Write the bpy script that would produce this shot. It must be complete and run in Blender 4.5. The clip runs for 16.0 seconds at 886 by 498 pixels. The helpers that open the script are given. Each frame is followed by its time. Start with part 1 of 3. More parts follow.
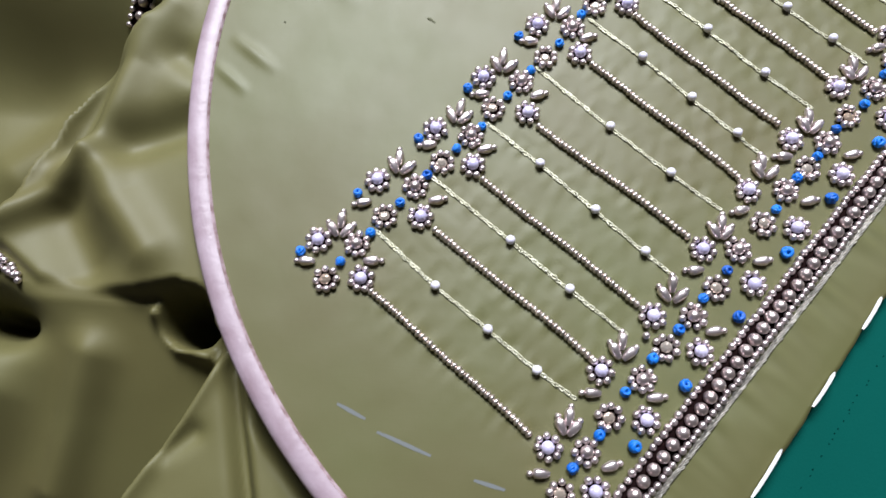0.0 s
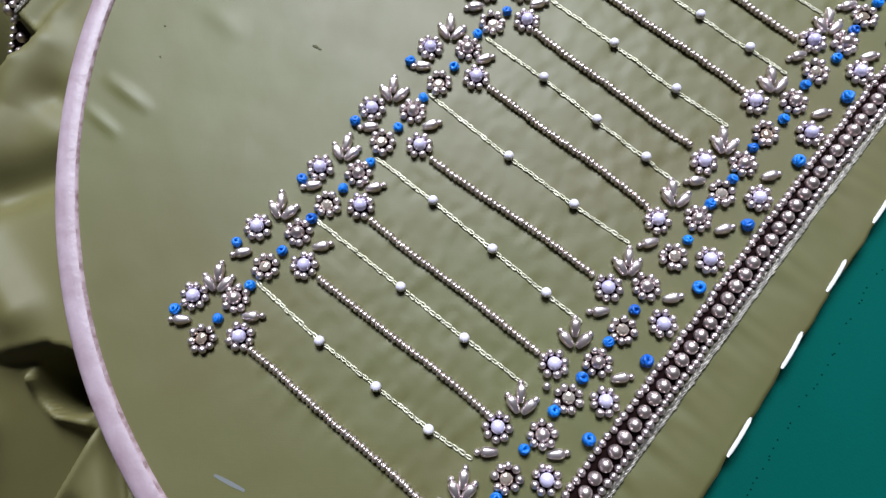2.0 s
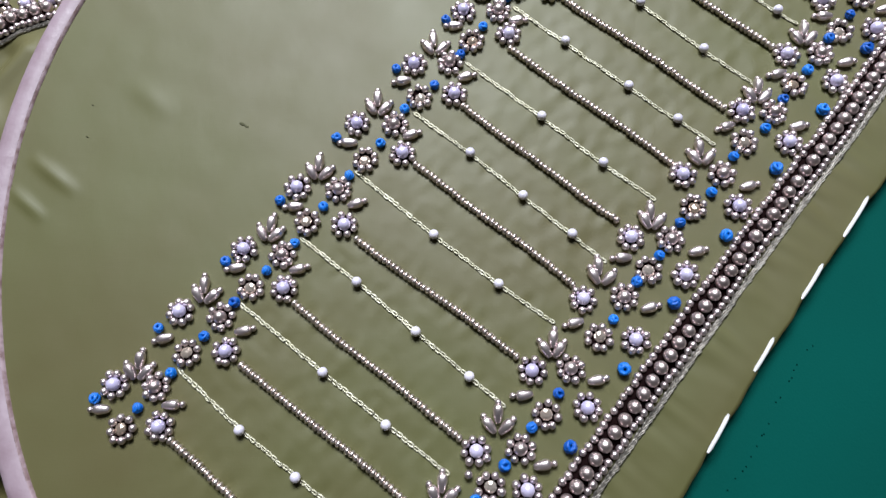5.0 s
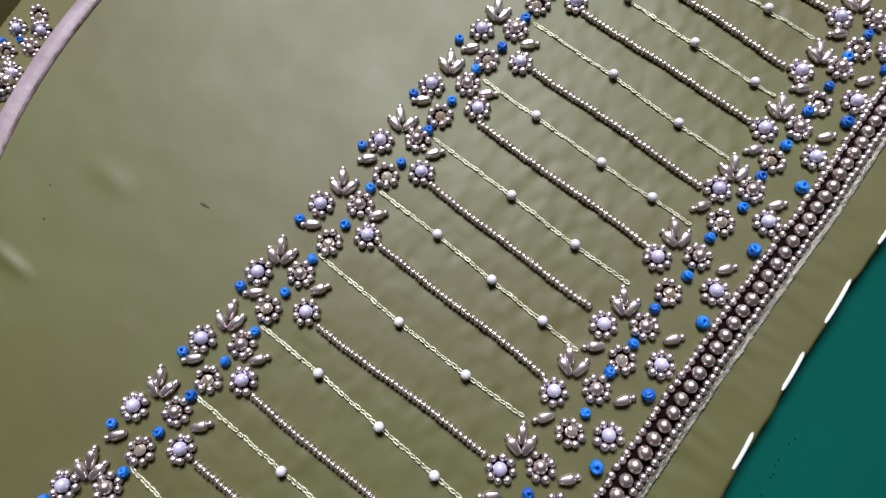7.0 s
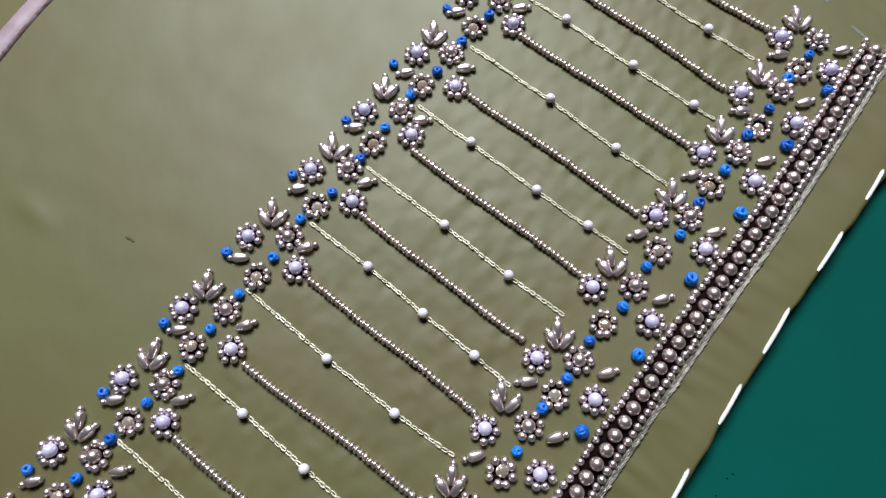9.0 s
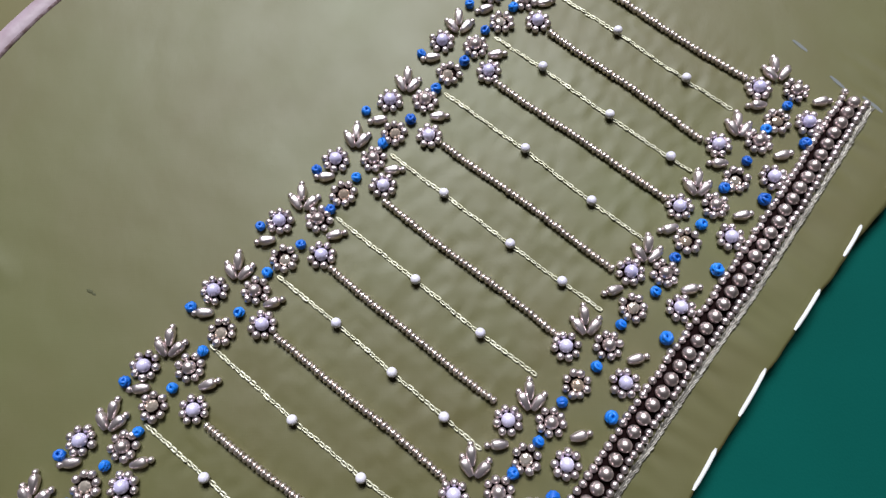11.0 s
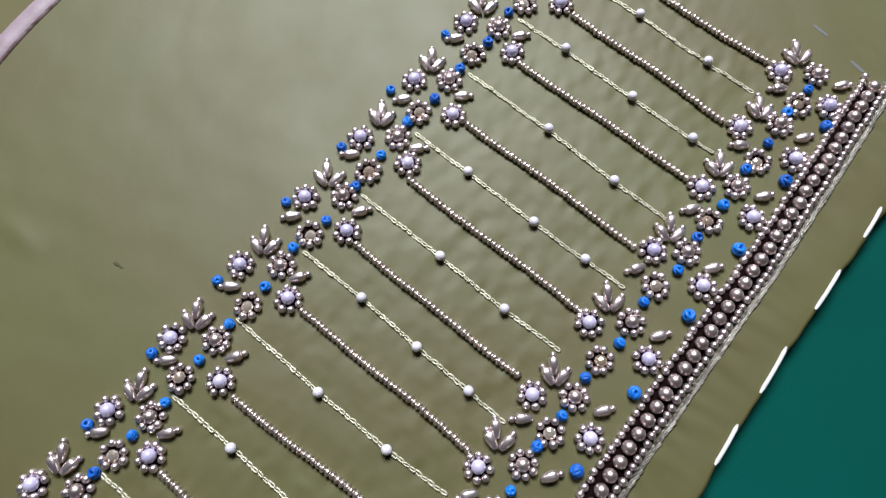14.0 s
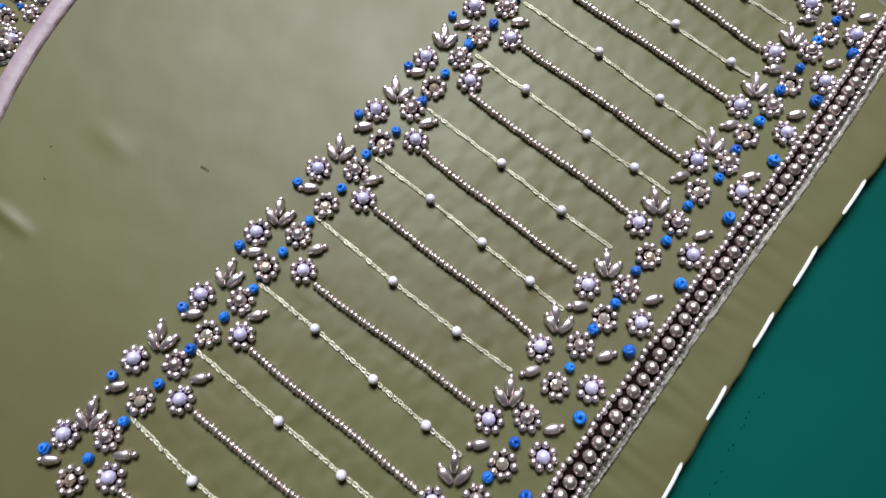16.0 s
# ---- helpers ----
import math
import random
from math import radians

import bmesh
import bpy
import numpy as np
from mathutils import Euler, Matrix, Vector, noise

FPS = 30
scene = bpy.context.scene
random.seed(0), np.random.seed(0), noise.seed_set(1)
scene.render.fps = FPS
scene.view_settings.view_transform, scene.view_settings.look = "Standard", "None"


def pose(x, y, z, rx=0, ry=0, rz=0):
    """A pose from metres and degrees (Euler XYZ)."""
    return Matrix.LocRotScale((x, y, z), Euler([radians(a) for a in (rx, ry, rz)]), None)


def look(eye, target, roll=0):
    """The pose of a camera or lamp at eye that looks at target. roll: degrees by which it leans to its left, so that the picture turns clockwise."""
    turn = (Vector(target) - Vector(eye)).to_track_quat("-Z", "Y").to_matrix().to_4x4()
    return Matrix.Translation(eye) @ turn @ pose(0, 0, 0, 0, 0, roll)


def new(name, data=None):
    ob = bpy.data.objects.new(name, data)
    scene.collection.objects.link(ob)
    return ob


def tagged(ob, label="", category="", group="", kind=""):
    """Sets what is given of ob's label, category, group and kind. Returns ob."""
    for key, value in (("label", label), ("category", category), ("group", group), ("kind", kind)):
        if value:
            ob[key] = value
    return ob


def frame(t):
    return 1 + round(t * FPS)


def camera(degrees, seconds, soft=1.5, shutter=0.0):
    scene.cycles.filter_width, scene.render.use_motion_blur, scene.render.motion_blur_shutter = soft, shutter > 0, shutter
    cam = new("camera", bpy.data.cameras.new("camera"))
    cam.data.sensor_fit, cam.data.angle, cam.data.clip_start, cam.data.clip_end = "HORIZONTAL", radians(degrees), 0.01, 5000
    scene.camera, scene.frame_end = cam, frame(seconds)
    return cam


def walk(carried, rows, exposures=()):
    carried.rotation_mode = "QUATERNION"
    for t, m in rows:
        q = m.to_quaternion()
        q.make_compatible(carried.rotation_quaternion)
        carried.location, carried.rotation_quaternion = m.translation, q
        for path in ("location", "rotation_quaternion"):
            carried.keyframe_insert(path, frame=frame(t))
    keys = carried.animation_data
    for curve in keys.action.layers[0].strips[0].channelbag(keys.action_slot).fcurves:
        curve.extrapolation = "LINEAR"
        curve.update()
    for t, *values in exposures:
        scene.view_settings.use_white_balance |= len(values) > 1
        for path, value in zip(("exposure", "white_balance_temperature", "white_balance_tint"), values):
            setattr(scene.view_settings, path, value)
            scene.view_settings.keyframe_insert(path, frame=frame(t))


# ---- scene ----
cam = camera(69.9, 16.0, soft=1.35, shutter=0.5)
walk(cam, [
    (0.0, pose(-0.04321, -0.08066, 0.19450, 15.678, 0.099, 3.889)),
    (0.5, pose(-0.03010, -0.07057, 0.19066, 15.197, 0.461, 3.647)),
    (1.0, pose(-0.01863, -0.06135, 0.17861, 14.511, -0.016, 3.025)),
    (1.5, pose(-0.01544, -0.05932, 0.18267, 14.974, 0.969, 2.668)),
    (2.0, pose(-0.00919, -0.05776, 0.18459, 14.511, 1.066, 1.481)),
    (2.5, pose(-0.00266, -0.05534, 0.18890, 14.880, 1.435, 1.241)),
    (3.0, pose(0.00722, -0.05141, 0.19073, 15.138, 1.670, 0.837)),
    (3.5, pose(0.00737, -0.05105, 0.19053, 15.215, 1.727, 1.205)),
    (4.0, pose(0.00943, -0.04786, 0.19174, 15.503, 2.057, 1.462)),
    (4.5, pose(0.01220, -0.04217, 0.18883, 15.227, 1.556, 0.911)),
    (7.0, pose(0.02518, -0.01287, 0.18649, 16.607, 1.900, 0.339)),
    (7.5, pose(0.02893, -0.00916, 0.18640, 16.439, 1.753, 0.042)),
    (8.0, pose(0.03202, -0.00791, 0.18624, 16.539, 1.652, -0.050)),
    (8.5, pose(0.04121, -0.00467, 0.18675, 17.352, 1.479, -0.696)),
    (9.0, pose(0.04422, -0.00330, 0.18330, 16.923, 1.659, -0.549)),
    (9.5, pose(0.04725, 0.00160, 0.18062, 16.853, 1.174, -0.437)),
    (12.0, pose(0.05082, 0.01390, 0.18471, 17.747, 0.779, -0.497)),
    (12.5, pose(0.04867, 0.01143, 0.18398, 17.774, 0.665, -0.386)),
    (13.0, pose(0.04742, 0.00918, 0.18322, 17.672, 0.668, -0.329)),
    (13.5, pose(0.04474, 0.00869, 0.18328, 17.518, 0.623, -0.181)),
    (14.0, pose(0.04281, 0.00537, 0.18301, 17.314, 0.585, 0.060)),
    (14.5, pose(0.03855, -0.00051, 0.18375, 17.264, 0.679, 0.534)),
    (15.0, pose(0.03209, -0.00786, 0.18621, 17.226, 0.418, 0.660)),
    (15.5, pose(0.02684, -0.01571, 0.18878, 17.050, 0.353, 0.588)),
    (16.0, pose(0.02091, -0.02718, 0.19130, 16.846, -0.223, 0.503)),
], exposures=[(0.0, 0.40, 6450, 10), (1.0, 0.32, 6300, 10), (2.0, 0.22, 6200, 10), (4.0, 0.05, 6300, 10), (7.0, -0.08, 6600, 10), (16.0, -0.06, 6550, 10)])

MM = 0.001


def mm(x, y, z=0.0):
    return Vector((x * MM, y * MM, z * MM))


# ---------------------------------------------------------------- light
world = bpy.data.worlds.new("world")
scene.world = world
world.use_nodes = True
wn = world.node_tree.nodes
sky = wn.new("ShaderNodeTexSky")
sky.sky_type = "NISHITA"
sky.sun_disc = False
sky.sun_elevation = radians(40)
sky.sun_rotation = radians(30)
wn["Background"].inputs["Strength"].default_value = 0.1
world.node_tree.links.new(sky.outputs["Color"], wn["Background"].inputs["Color"])

# daylight in the roof-light opening above the table
window_light = bpy.data.lights.new("window_daylight", "AREA")
window_light.shape = "RECTANGLE"
window_light.size, window_light.size_y = 1.3, 1.0
window_light.energy = 136
window_light.color = (0.92, 0.96, 1.0)
wl = new("window_daylight", window_light)
wl.matrix_world = look((-0.15, 1.55, 1.92), (-0.15, 1.55, 0.0))


# ---------------------------------------------------------------- materials
def material(name, color, rough=0.5, metal=0.0, **more):
    m = bpy.data.materials.new(name)
    m.use_nodes = True
    b = m.node_tree.nodes["Principled BSDF"]
    b.inputs["Base Color"].default_value = (*color, 1)
    b.inputs["Roughness"].default_value = rough
    b.inputs["Metallic"].default_value = metal
    for key, value in more.items():
        b.inputs[key.replace("_", " ")].default_value = value
    return m


def nodes_of(m):
    return m.node_tree.nodes, m.node_tree.links, m.node_tree.nodes["Principled BSDF"]


def noise_node(m, scale, detail=3.0, rough=0.5, stretch=None, turn=0.0):
    n, l, b = nodes_of(m)
    tc, mp, nz = n.new("ShaderNodeTexCoord"), n.new("ShaderNodeMapping"), n.new("ShaderNodeTexNoise")
    mp.inputs["Scale"].default_value = stretch or (1, 1, 1)
    mp.inputs["Rotation"].default_value = (0, 0, turn)
    nz.inputs["Scale"].default_value, nz.inputs["Detail"].default_value, nz.inputs["Roughness"].default_value = scale, detail, rough
    l.new(tc.outputs["Object"], mp.inputs["Vector"])
    l.new(mp.outputs["Vector"], nz.inputs["Vector"])
    return nz


def ramp(m, source, low, high, a=0.3, z=0.7):
    n, l, b = nodes_of(m)
    r = n.new("ShaderNodeValToRGB")
    r.color_ramp.elements[0].position, r.color_ramp.elements[0].color = a, (*low, 1)
    r.color_ramp.elements[1].position, r.color_ramp.elements[1].color = z, (*high, 1)
    l.new(source, r.inputs["Fac"])
    return r


def bump(m, source, strength, distance, before=None):
    n, l, b = nodes_of(m)
    bp = n.new("ShaderNodeBump")
    bp.inputs["Strength"].default_value, bp.inputs["Distance"].default_value = strength, distance
    l.new(source, bp.inputs["Height"])
    if before:
        l.new(before.outputs["Normal"], bp.inputs["Normal"])
    l.new(bp.outputs["Normal"], b.inputs["Normal"])
    return bp


def vary(m, low, high):
    """A shade of its own for each object."""
    n, l, b = nodes_of(m)
    info = n.new("ShaderNodeObjectInfo")
    r = ramp(m, info.outputs["Random"], low, high, 0.0, 1.0)
    l.new(r.outputs["Color"], b.inputs["Base Color"])
    return m


def silk_material(name, low, high, gloss, spec):
    m = material(name, low, 0.5)
    n, l, b = nodes_of(m)
    b.inputs["Specular IOR Level"].default_value = spec
    tone = noise_node(m, 9, 4, 0.55)
    r = ramp(m, tone.outputs["Fac"], low, high, 0.3, 0.72)
    l.new(r.outputs["Color"], b.inputs["Base Color"])
    # woven threads both ways, and slubs
    warp = noise_node(m, 2600, 2, 0.5, (1, 0.06, 1), radians(-38))
    weft = noise_node(m, 2600, 2, 0.5, (0.06, 1, 1), radians(-38))
    soft = noise_node(m, 60, 3, 0.5, (1, 0.7, 1), radians(-38))
    b1 = bump(m, warp.outputs["Fac"], 0.06, 0.0002)
    b2 = bump(m, weft.outputs["Fac"], 0.06, 0.0002, b1)
    bump(m, soft.outputs["Fac"], 0.16, 0.0014, b2)
    rr = n.new("ShaderNodeMapRange")
    rr.inputs["To Min"].default_value, rr.inputs["To Max"].default_value = gloss - 0.06, gloss + 0.07
    l.new(soft.outputs["Fac"], rr.inputs["Value"])
    l.new(rr.outputs["Result"], b.inputs["Roughness"])
    return m


silk = silk_material("olive_silk", (0.103, 0.087, 0.031), (0.108, 0.112, 0.038), 0.55, 0.55)
silk_back = silk_material("olive_silk_loose", (0.112, 0.096, 0.034), (0.124, 0.118, 0.045), 0.6, 0.45)

antique = vary(material("antique_silver_bead", (0.6, 0.53, 0.54), 0.37, 0.95), (0.70, 0.60, 0.61), (0.88, 0.77, 0.79))
antique_big = vary(material("antique_bronze_bead", (0.3, 0.25, 0.25), 0.38, 0.94), (0.64, 0.53, 0.52), (0.80, 0.68, 0.67))
drop_metal = vary(material("antique_drop_bead", (0.4, 0.35, 0.33), 0.36, 0.94), (0.72, 0.62, 0.63), (0.90, 0.79, 0.81))
rung_metal = vary(material("antique_gold_seed", (0.35, 0.28, 0.24), 0.36, 0.95), (0.68, 0.59, 0.56), (0.88, 0.78, 0.74))
for m_ in (antique, antique_big, drop_metal, rung_metal):
    nz_ = noise_node(m_, 1500, 2)
    bump(m_, nz_.outputs["Fac"], 0.15, 0.0002)
pearl_mat = vary(material("lilac_pearl", (0.7, 0.66, 0.82), 0.35, 0.15, Coat_Weight=1.0, Coat_Roughness=0.16), (0.60, 0.55, 0.84), (0.76, 0.70, 0.96))
white_pearl = vary(material("white_pearl", (0.8, 0.78, 0.84), 0.35, 0.1, Coat_Weight=1.0, Coat_Roughness=0.18), (0.82, 0.78, 0.95), (0.93, 0.89, 1.0))
blue_thread = vary(material("blue_thread", (0.0, 0.16, 0.6), 0.45, 0.0, Specular_IOR_Level=0.5), (0.0, 0.09, 0.47), (0.005, 0.21, 0.8))
bump(blue_thread, noise_node(blue_thread, 2500, 2, 0.5, (1, 0.2, 1)).outputs["Fac"], 0.5, 0.0003)
zari = vary(material("zari_thread", (0.6, 0.58, 0.4), 0.45, 0.5), (0.46, 0.44, 0.32), (0.60, 0.58, 0.46))
zari_rope = vary(material("antique_zari_thread", (0.5, 0.45, 0.35), 0.42, 0.75), (0.19, 0.175, 0.155), (0.40, 0.37, 0.335))
crystal_foil = vary(material("champagne_stone", (0.55, 0.42, 0.32), 0.1, 0.7), (0.60, 0.46, 0.36), (0.86, 0.76, 0.68))
# dark thread colour; under the flowers it mostly paints the shade between beads
dark_thread_shade = material("thread_and_shade", (0.010, 0.005, 0.005), 0.9, Specular_IOR_Level=0.0)
white_thread = material("white_thread", (0.82, 0.82, 0.84), 0.6)
bump(white_thread, noise_node(white_thread, 1800, 2, 0.5, (1, 0.2, 1), radians(52)).outputs["Fac"], 0.4, 0.0003)
chalk = material("tailor_chalk", (0.155, 0.165, 0.17), 0.9)
speck_mat = material("dark_fleck", (0.07, 0.07, 0.03), 0.8)

hoop_mat = material("painted_hoop", (0.56, 0.42, 0.47), 0.42)
hn = noise_node(hoop_mat, 90, 5, 0.6)
hr = ramp(hoop_mat, hn.outputs["Fac"], (0.28, 0.197, 0.235), (0.385, 0.297, 0.35), 0.3, 0.65)
hoop_mat.node_tree.links.new(hr.outputs["Color"], hoop_mat.node_tree.nodes["Principled BSDF"].inputs["Base Color"])
bump(hoop_mat, noise_node(hoop_mat, 420, 4).outputs["Fac"], 0.25, 0.0006)
hoop_inner = material("worn_hoop_wood", (0.3, 0.2, 0.2), 0.7)
hi = ramp(hoop_inner, noise_node(hoop_inner, 260, 4, 0.6).outputs["Fac"], (0.20, 0.12, 0.12), (0.42, 0.31, 0.35), 0.36, 0.6)
hoop_inner.node_tree.links.new(hi.outputs["Color"], hoop_inner.node_tree.nodes["Principled BSDF"].inputs["Base Color"])

teal = material("teal_cotton", (0.0, 0.08, 0.07), 0.8, Specular_IOR_Level=0.08)
tr = ramp(teal, noise_node(teal, 12, 4).outputs["Fac"], (0.0, 0.065, 0.053), (0.0, 0.078, 0.064))
teal.node_tree.links.new(tr.outputs["Color"], teal.node_tree.nodes["Principled BSDF"].inputs["Base Color"])
bump(teal, noise_node(teal, 1400, 3).outputs["Fac"], 0.12, 0.0004)
table_wood = material("table_wood", (0.10, 0.06, 0.035), 0.5)
tw = ramp(table_wood, noise_node(table_wood, 14, 4, 0.6, (0.1, 1, 1)).outputs["Fac"], (0.07, 0.04, 0.025), (0.14, 0.085, 0.05))
table_wood.node_tree.links.new(tw.outputs["Color"], table_wood.node_tree.nodes["Principled BSDF"].inputs["Base Color"])
hole_mat = material("punched_hole", (0.0, 0.016, 0.014), 0.9, Specular_IOR_Level=0.0)


def plaster(name, c):
    m = material(name, c, 0.85)
    r = ramp(m, noise_node(m, 3, 5).outputs["Fac"], tuple(v * 0.92 for v in c), c)
    m.node_tree.links.new(r.outputs["Color"], m.node_tree.nodes["Principled BSDF"].inputs["Base Color"])
    return m


wall_mat = plaster("wall_paint", (0.085, 0.08, 0.085))
ceiling_mat = plaster("ceiling_paint", (0.17, 0.165, 0.18))
floor_mat = plaster("floor_cement", (0.22, 0.20, 0.18))


# ---------------------------------------------------------------- mesh helpers
def mesh_of(name, bm, mat, smooth=True):
    me = bpy.data.meshes.new(name)
    if smooth:
        for f in bm.faces:
            f.smooth = True
    bm.to_mesh(me)
    bm.free()
    me.materials.append(mat)
    return me


def mesh_from(name, verts, faces, mat, smooth=True):
    me = bpy.data.meshes.new(name)
    me.from_pydata(verts, [], faces)
    if smooth:
        me.polygons.foreach_set("use_smooth", [True] * len(me.polygons))
    me.update()
    me.materials.append(mat)
    return me


def piece(name, me, parent, m=None, label=""):
    """One mesh object under its thing."""
    ob = new(name, me)
    ob.parent = parent
    if m is not None:
        ob.matrix_basis = m
    if label:
        ob["label"] = label
    return ob


def revolve(profile, segs=14):
    """Verts and faces of a profile of (radius, height) turned about z."""
    verts, faces, rings = [], [], []
    for r, h in profile:
        if r < 1e-9:
            rings.append([len(verts)])
            verts.append((0, 0, h))
        else:
            rings.append(list(range(len(verts), len(verts) + segs)))
            verts += [(r * math.cos(2 * math.pi * i / segs), r * math.sin(2 * math.pi * i / segs), h) for i in range(segs)]
    for a, b in zip(rings, rings[1:]):
        for i in range(segs):
            j = (i + 1) % segs
            if len(a) == 1:
                faces.append((a[0], b[j], b[i]))
            elif len(b) == 1:
                faces.append((a[i], a[j], b[0]))
            else:
                faces.append((a[i], a[j], b[j], b[i]))
    return verts, faces


def ball_profile(r, n=8, squash=1.0):
    return [(r * math.sin(math.pi * i / n) if 0 < i < n else 0.0, -r * squash * math.cos(math.pi * i / n)) for i in range(n + 1)]


def tube(path, radius, sides=6, closed=True):
    """Verts and faces of a tube along a path of Vectors."""
    verts, faces, n = [], [], len(path)
    for i, p in enumerate(path):
        a = path[(i - 1) % n] if closed or i else p
        b = path[(i + 1) % n] if closed or i < n - 1 else p
        d = (b - a).normalized()
        side = d.cross(Vector((0, 0, 1)))
        side = side.normalized() if side.length > 1e-6 else Vector((1, 0, 0))
        up = side.cross(d)
        r = radius(i / max(1, n - 1)) if callable(radius) else radius
        verts += [tuple(p + r * (math.cos(2 * math.pi * k / sides) * side + math.sin(2 * math.pi * k / sides) * up)) for k in range(sides)]
    for i in range(n if closed else n - 1):
        j = (i + 1) % n
        for k in range(sides):
            q = (k + 1) % sides
            faces.append((i * sides + k, i * sides + q, j * sides + q, j * sides + k))
    if not closed:
        faces.append(tuple(range(sides)))
        faces.append(tuple(range((n - 1) * sides, n * sides))[::-1])
    return verts, faces


def rod(name, p, q, radius, mat):
    """A rounded short thread lying from p to q."""
    steps = 9
    path = [p.lerp(q, i / steps) + Vector((0, 0, 0.5 * MM * math.sin(math.pi * i / steps))) for i in range(steps + 1)]
    v, f = tube(path, lambda s: radius * (0.55 + 0.45 * min(1, 10 * s, 10 * (1 - s))), 8, False)
    return mesh_from(name, v, f, mat)


def empty(name, at, label, category, group="", kind=""):
    ob = new(name)
    ob.empty_display_size = 0.002
    ob.matrix_basis = at if isinstance(at, Matrix) else Matrix.Translation(at)
    return tagged(ob, label, category, group, kind)


def smooth_step(x):
    x = min(1.0, max(0.0, x))
    return x * x * (3 - 2 * x)


def table_of(x, xs, ys):
    return float(np.interp(x, xs, ys))


# ---------------------------------------------------------------- plan (millimetres)
HOOP = (57.9, 37.3)
HOOP_R = 188.8
ORIGIN = Vector((13.3, -95.2))
ALONG = Vector((0.6204, 0.7843))
INTO = Vector((-0.7843, 0.6204))
TABLE_Z = -118.0
TEAL_Z = -5.0


def uv_point(u, v, z=0.0):
    p = ORIGIN + ALONG * u + INTO * v
    return mm(p.x, p.y, z)


# flowers and knots of the inner scallop, from its end upwards
IN_PEARL = [(-87.0, -26.2), (-70.1, -4.6), (-52.7, 15.0), (-37.4, 35.4), (-19.6, 57.4), (-1.6, 79.0), (14.7, 99.3), (31.4, 120.1), (48.5, 142.3), (65.9, 161.5), (83.0, 182.0)]
IN_BROWN = [(-74.6, -26.8), (-57.6, -6.0), (-40.6, 13.3), (-24.4, 34.6), (-7.4, 57.1), (10.3, 79.3), (26.5, 99.5), (42.9, 120.0), (59.7, 140.2), (76.9, 158.5), (94.5, 180.5)]
IN_STONE = [(-83.1, -38.8), (-66.6, -16.9), (-49.6, 3.1), (-33.7, 23.9), (-16.4, 44.9), (0.3, 66.9), (17.4, 87.8), (33.1, 108.5), (50.8, 130.0), (68.8, 149.6), (86.0, 170.5)]
IN_LOW = [(-72.1, -37.8), (-55.1, -16.3), (-39.3, 2.8), (-22.0, 23.0), (-4.6, 46.8), (11.8, 67.8), (29.8, 90.2), (44.2, 107.2), (63.9, 130.4), (80.9, 149.5), (98.0, 170.0)]
IN_FAN = [(-80.6, -25.3), (-63.5, -2.5), (-45.7, 17.0), (-31.3, 37.3), (-13.3, 60.0), (5.1, 82.0), (20.6, 102.9), (36.6, 122.8), (54.3, 145.2), (71.2, 164.3), (88.5, 185.0)]
IN_KNOT_A = [(-92.3, -30.2), (-76.2, -9.5), (-58.0, 11.1), (-42.7, 30.8), (-26.1, 52.4), (-7.6, 77.3), (8.7, 96.0), (23.7, 116.6), (41.6, 137.6), (58.1, 157.0), (75.5, 178.0)]
IN_KNOT_B = [(-79.3, -32.8), (-62.1, -11.9), (-45.1, 8.3), (-28.9, 29.0), (-11.8, 50.6), (5.2, 71.2), (21.3, 93.3), (38.2, 113.2), (55.9, 134.4), (72.9, 155.6), (90.0, 176.0)]
IN_KNOT_C = [(-70.7, -22.8), (-54.1, -1.6), (-37.1, 17.2), (-21.4, 39.4), (-4.3, 62.7), (13.6, 82.5), (29.4, 104.9), (46.4, 124.3), (63.1, 146.4), (80.3, 165.2)]
IN_DROP_A = [(-89.9, -33.4), (-74.1, -12.1), (-54.5, 9.4), (-37.9, 29.1), (-22.0, 50.5), (-5.3, 72.9), (11.8, 93.6), (28.0, 113.5), (45.2, 136.3), (63.4, 155.6), (80.5, 176.5)]
IN_DROP_B = [(-69.5, -31.7), (-50.5, -10.4), (-35.5, 8.4), (-18.7, 29.3), (-2.1, 52.8), (15.4, 73.8), (32.6, 95.7), (46.9, 114.3), (66.3, 136.8), (83.8, 156.9), (101.0, 177.5)]
# the same along the border
OUT_PEARL = [(-12.7, -84.3), (2.6, -61.1), (18.6, -43.4), (34.9, -20.9), (50.5, 0.1), (65.9, 19.3), (83.2, 39.6), (103.7, 61.5), (120.7, 81.9), (135.3, 102.7), (151.1, 122.6)]
OUT_BROWN = [(-1.5, -84.9), (15.1, -62.8), (31.0, -42.8), (46.0, -20.4), (62.7, 0.7), (77.8, 18.7), (95.3, 39.8), (113.9, 61.0), (131.6, 82.3), (148.1, 103.7), (162.8, 121.6)]
OUT_STONE = [(-8.8, -97.0), (5.3, -74.6), (22.4, -52.9), (38.5, -33.4), (54.6, -11.2), (70.5, 9.0), (85.5, 28.9), (103.4, 50.5), (121.6, 71.0), (139.3, 90.7), (155.1, 110.7)]
OUT_LOW = [(1.0, -95.4), (16.1, -74.7), (32.8, -53.6), (50.2, -31.2), (65.1, -12.0), (81.4, 7.6), (99.0, 29.1), (117.1, 50.3), (134.8, 71.9), (150.7, 91.3), (164.8, 109.8)]
OUT_FAN = [(-7.4, -81.4), (8.8, -58.1), (24.6, -39.3), (40.7, -18.0), (55.9, 3.9), (72.2, 21.2), (89.4, 42.3), (108.9, 63.8), (126.5, 85.0), (142.1, 104.9), (157.7, 124.9)]
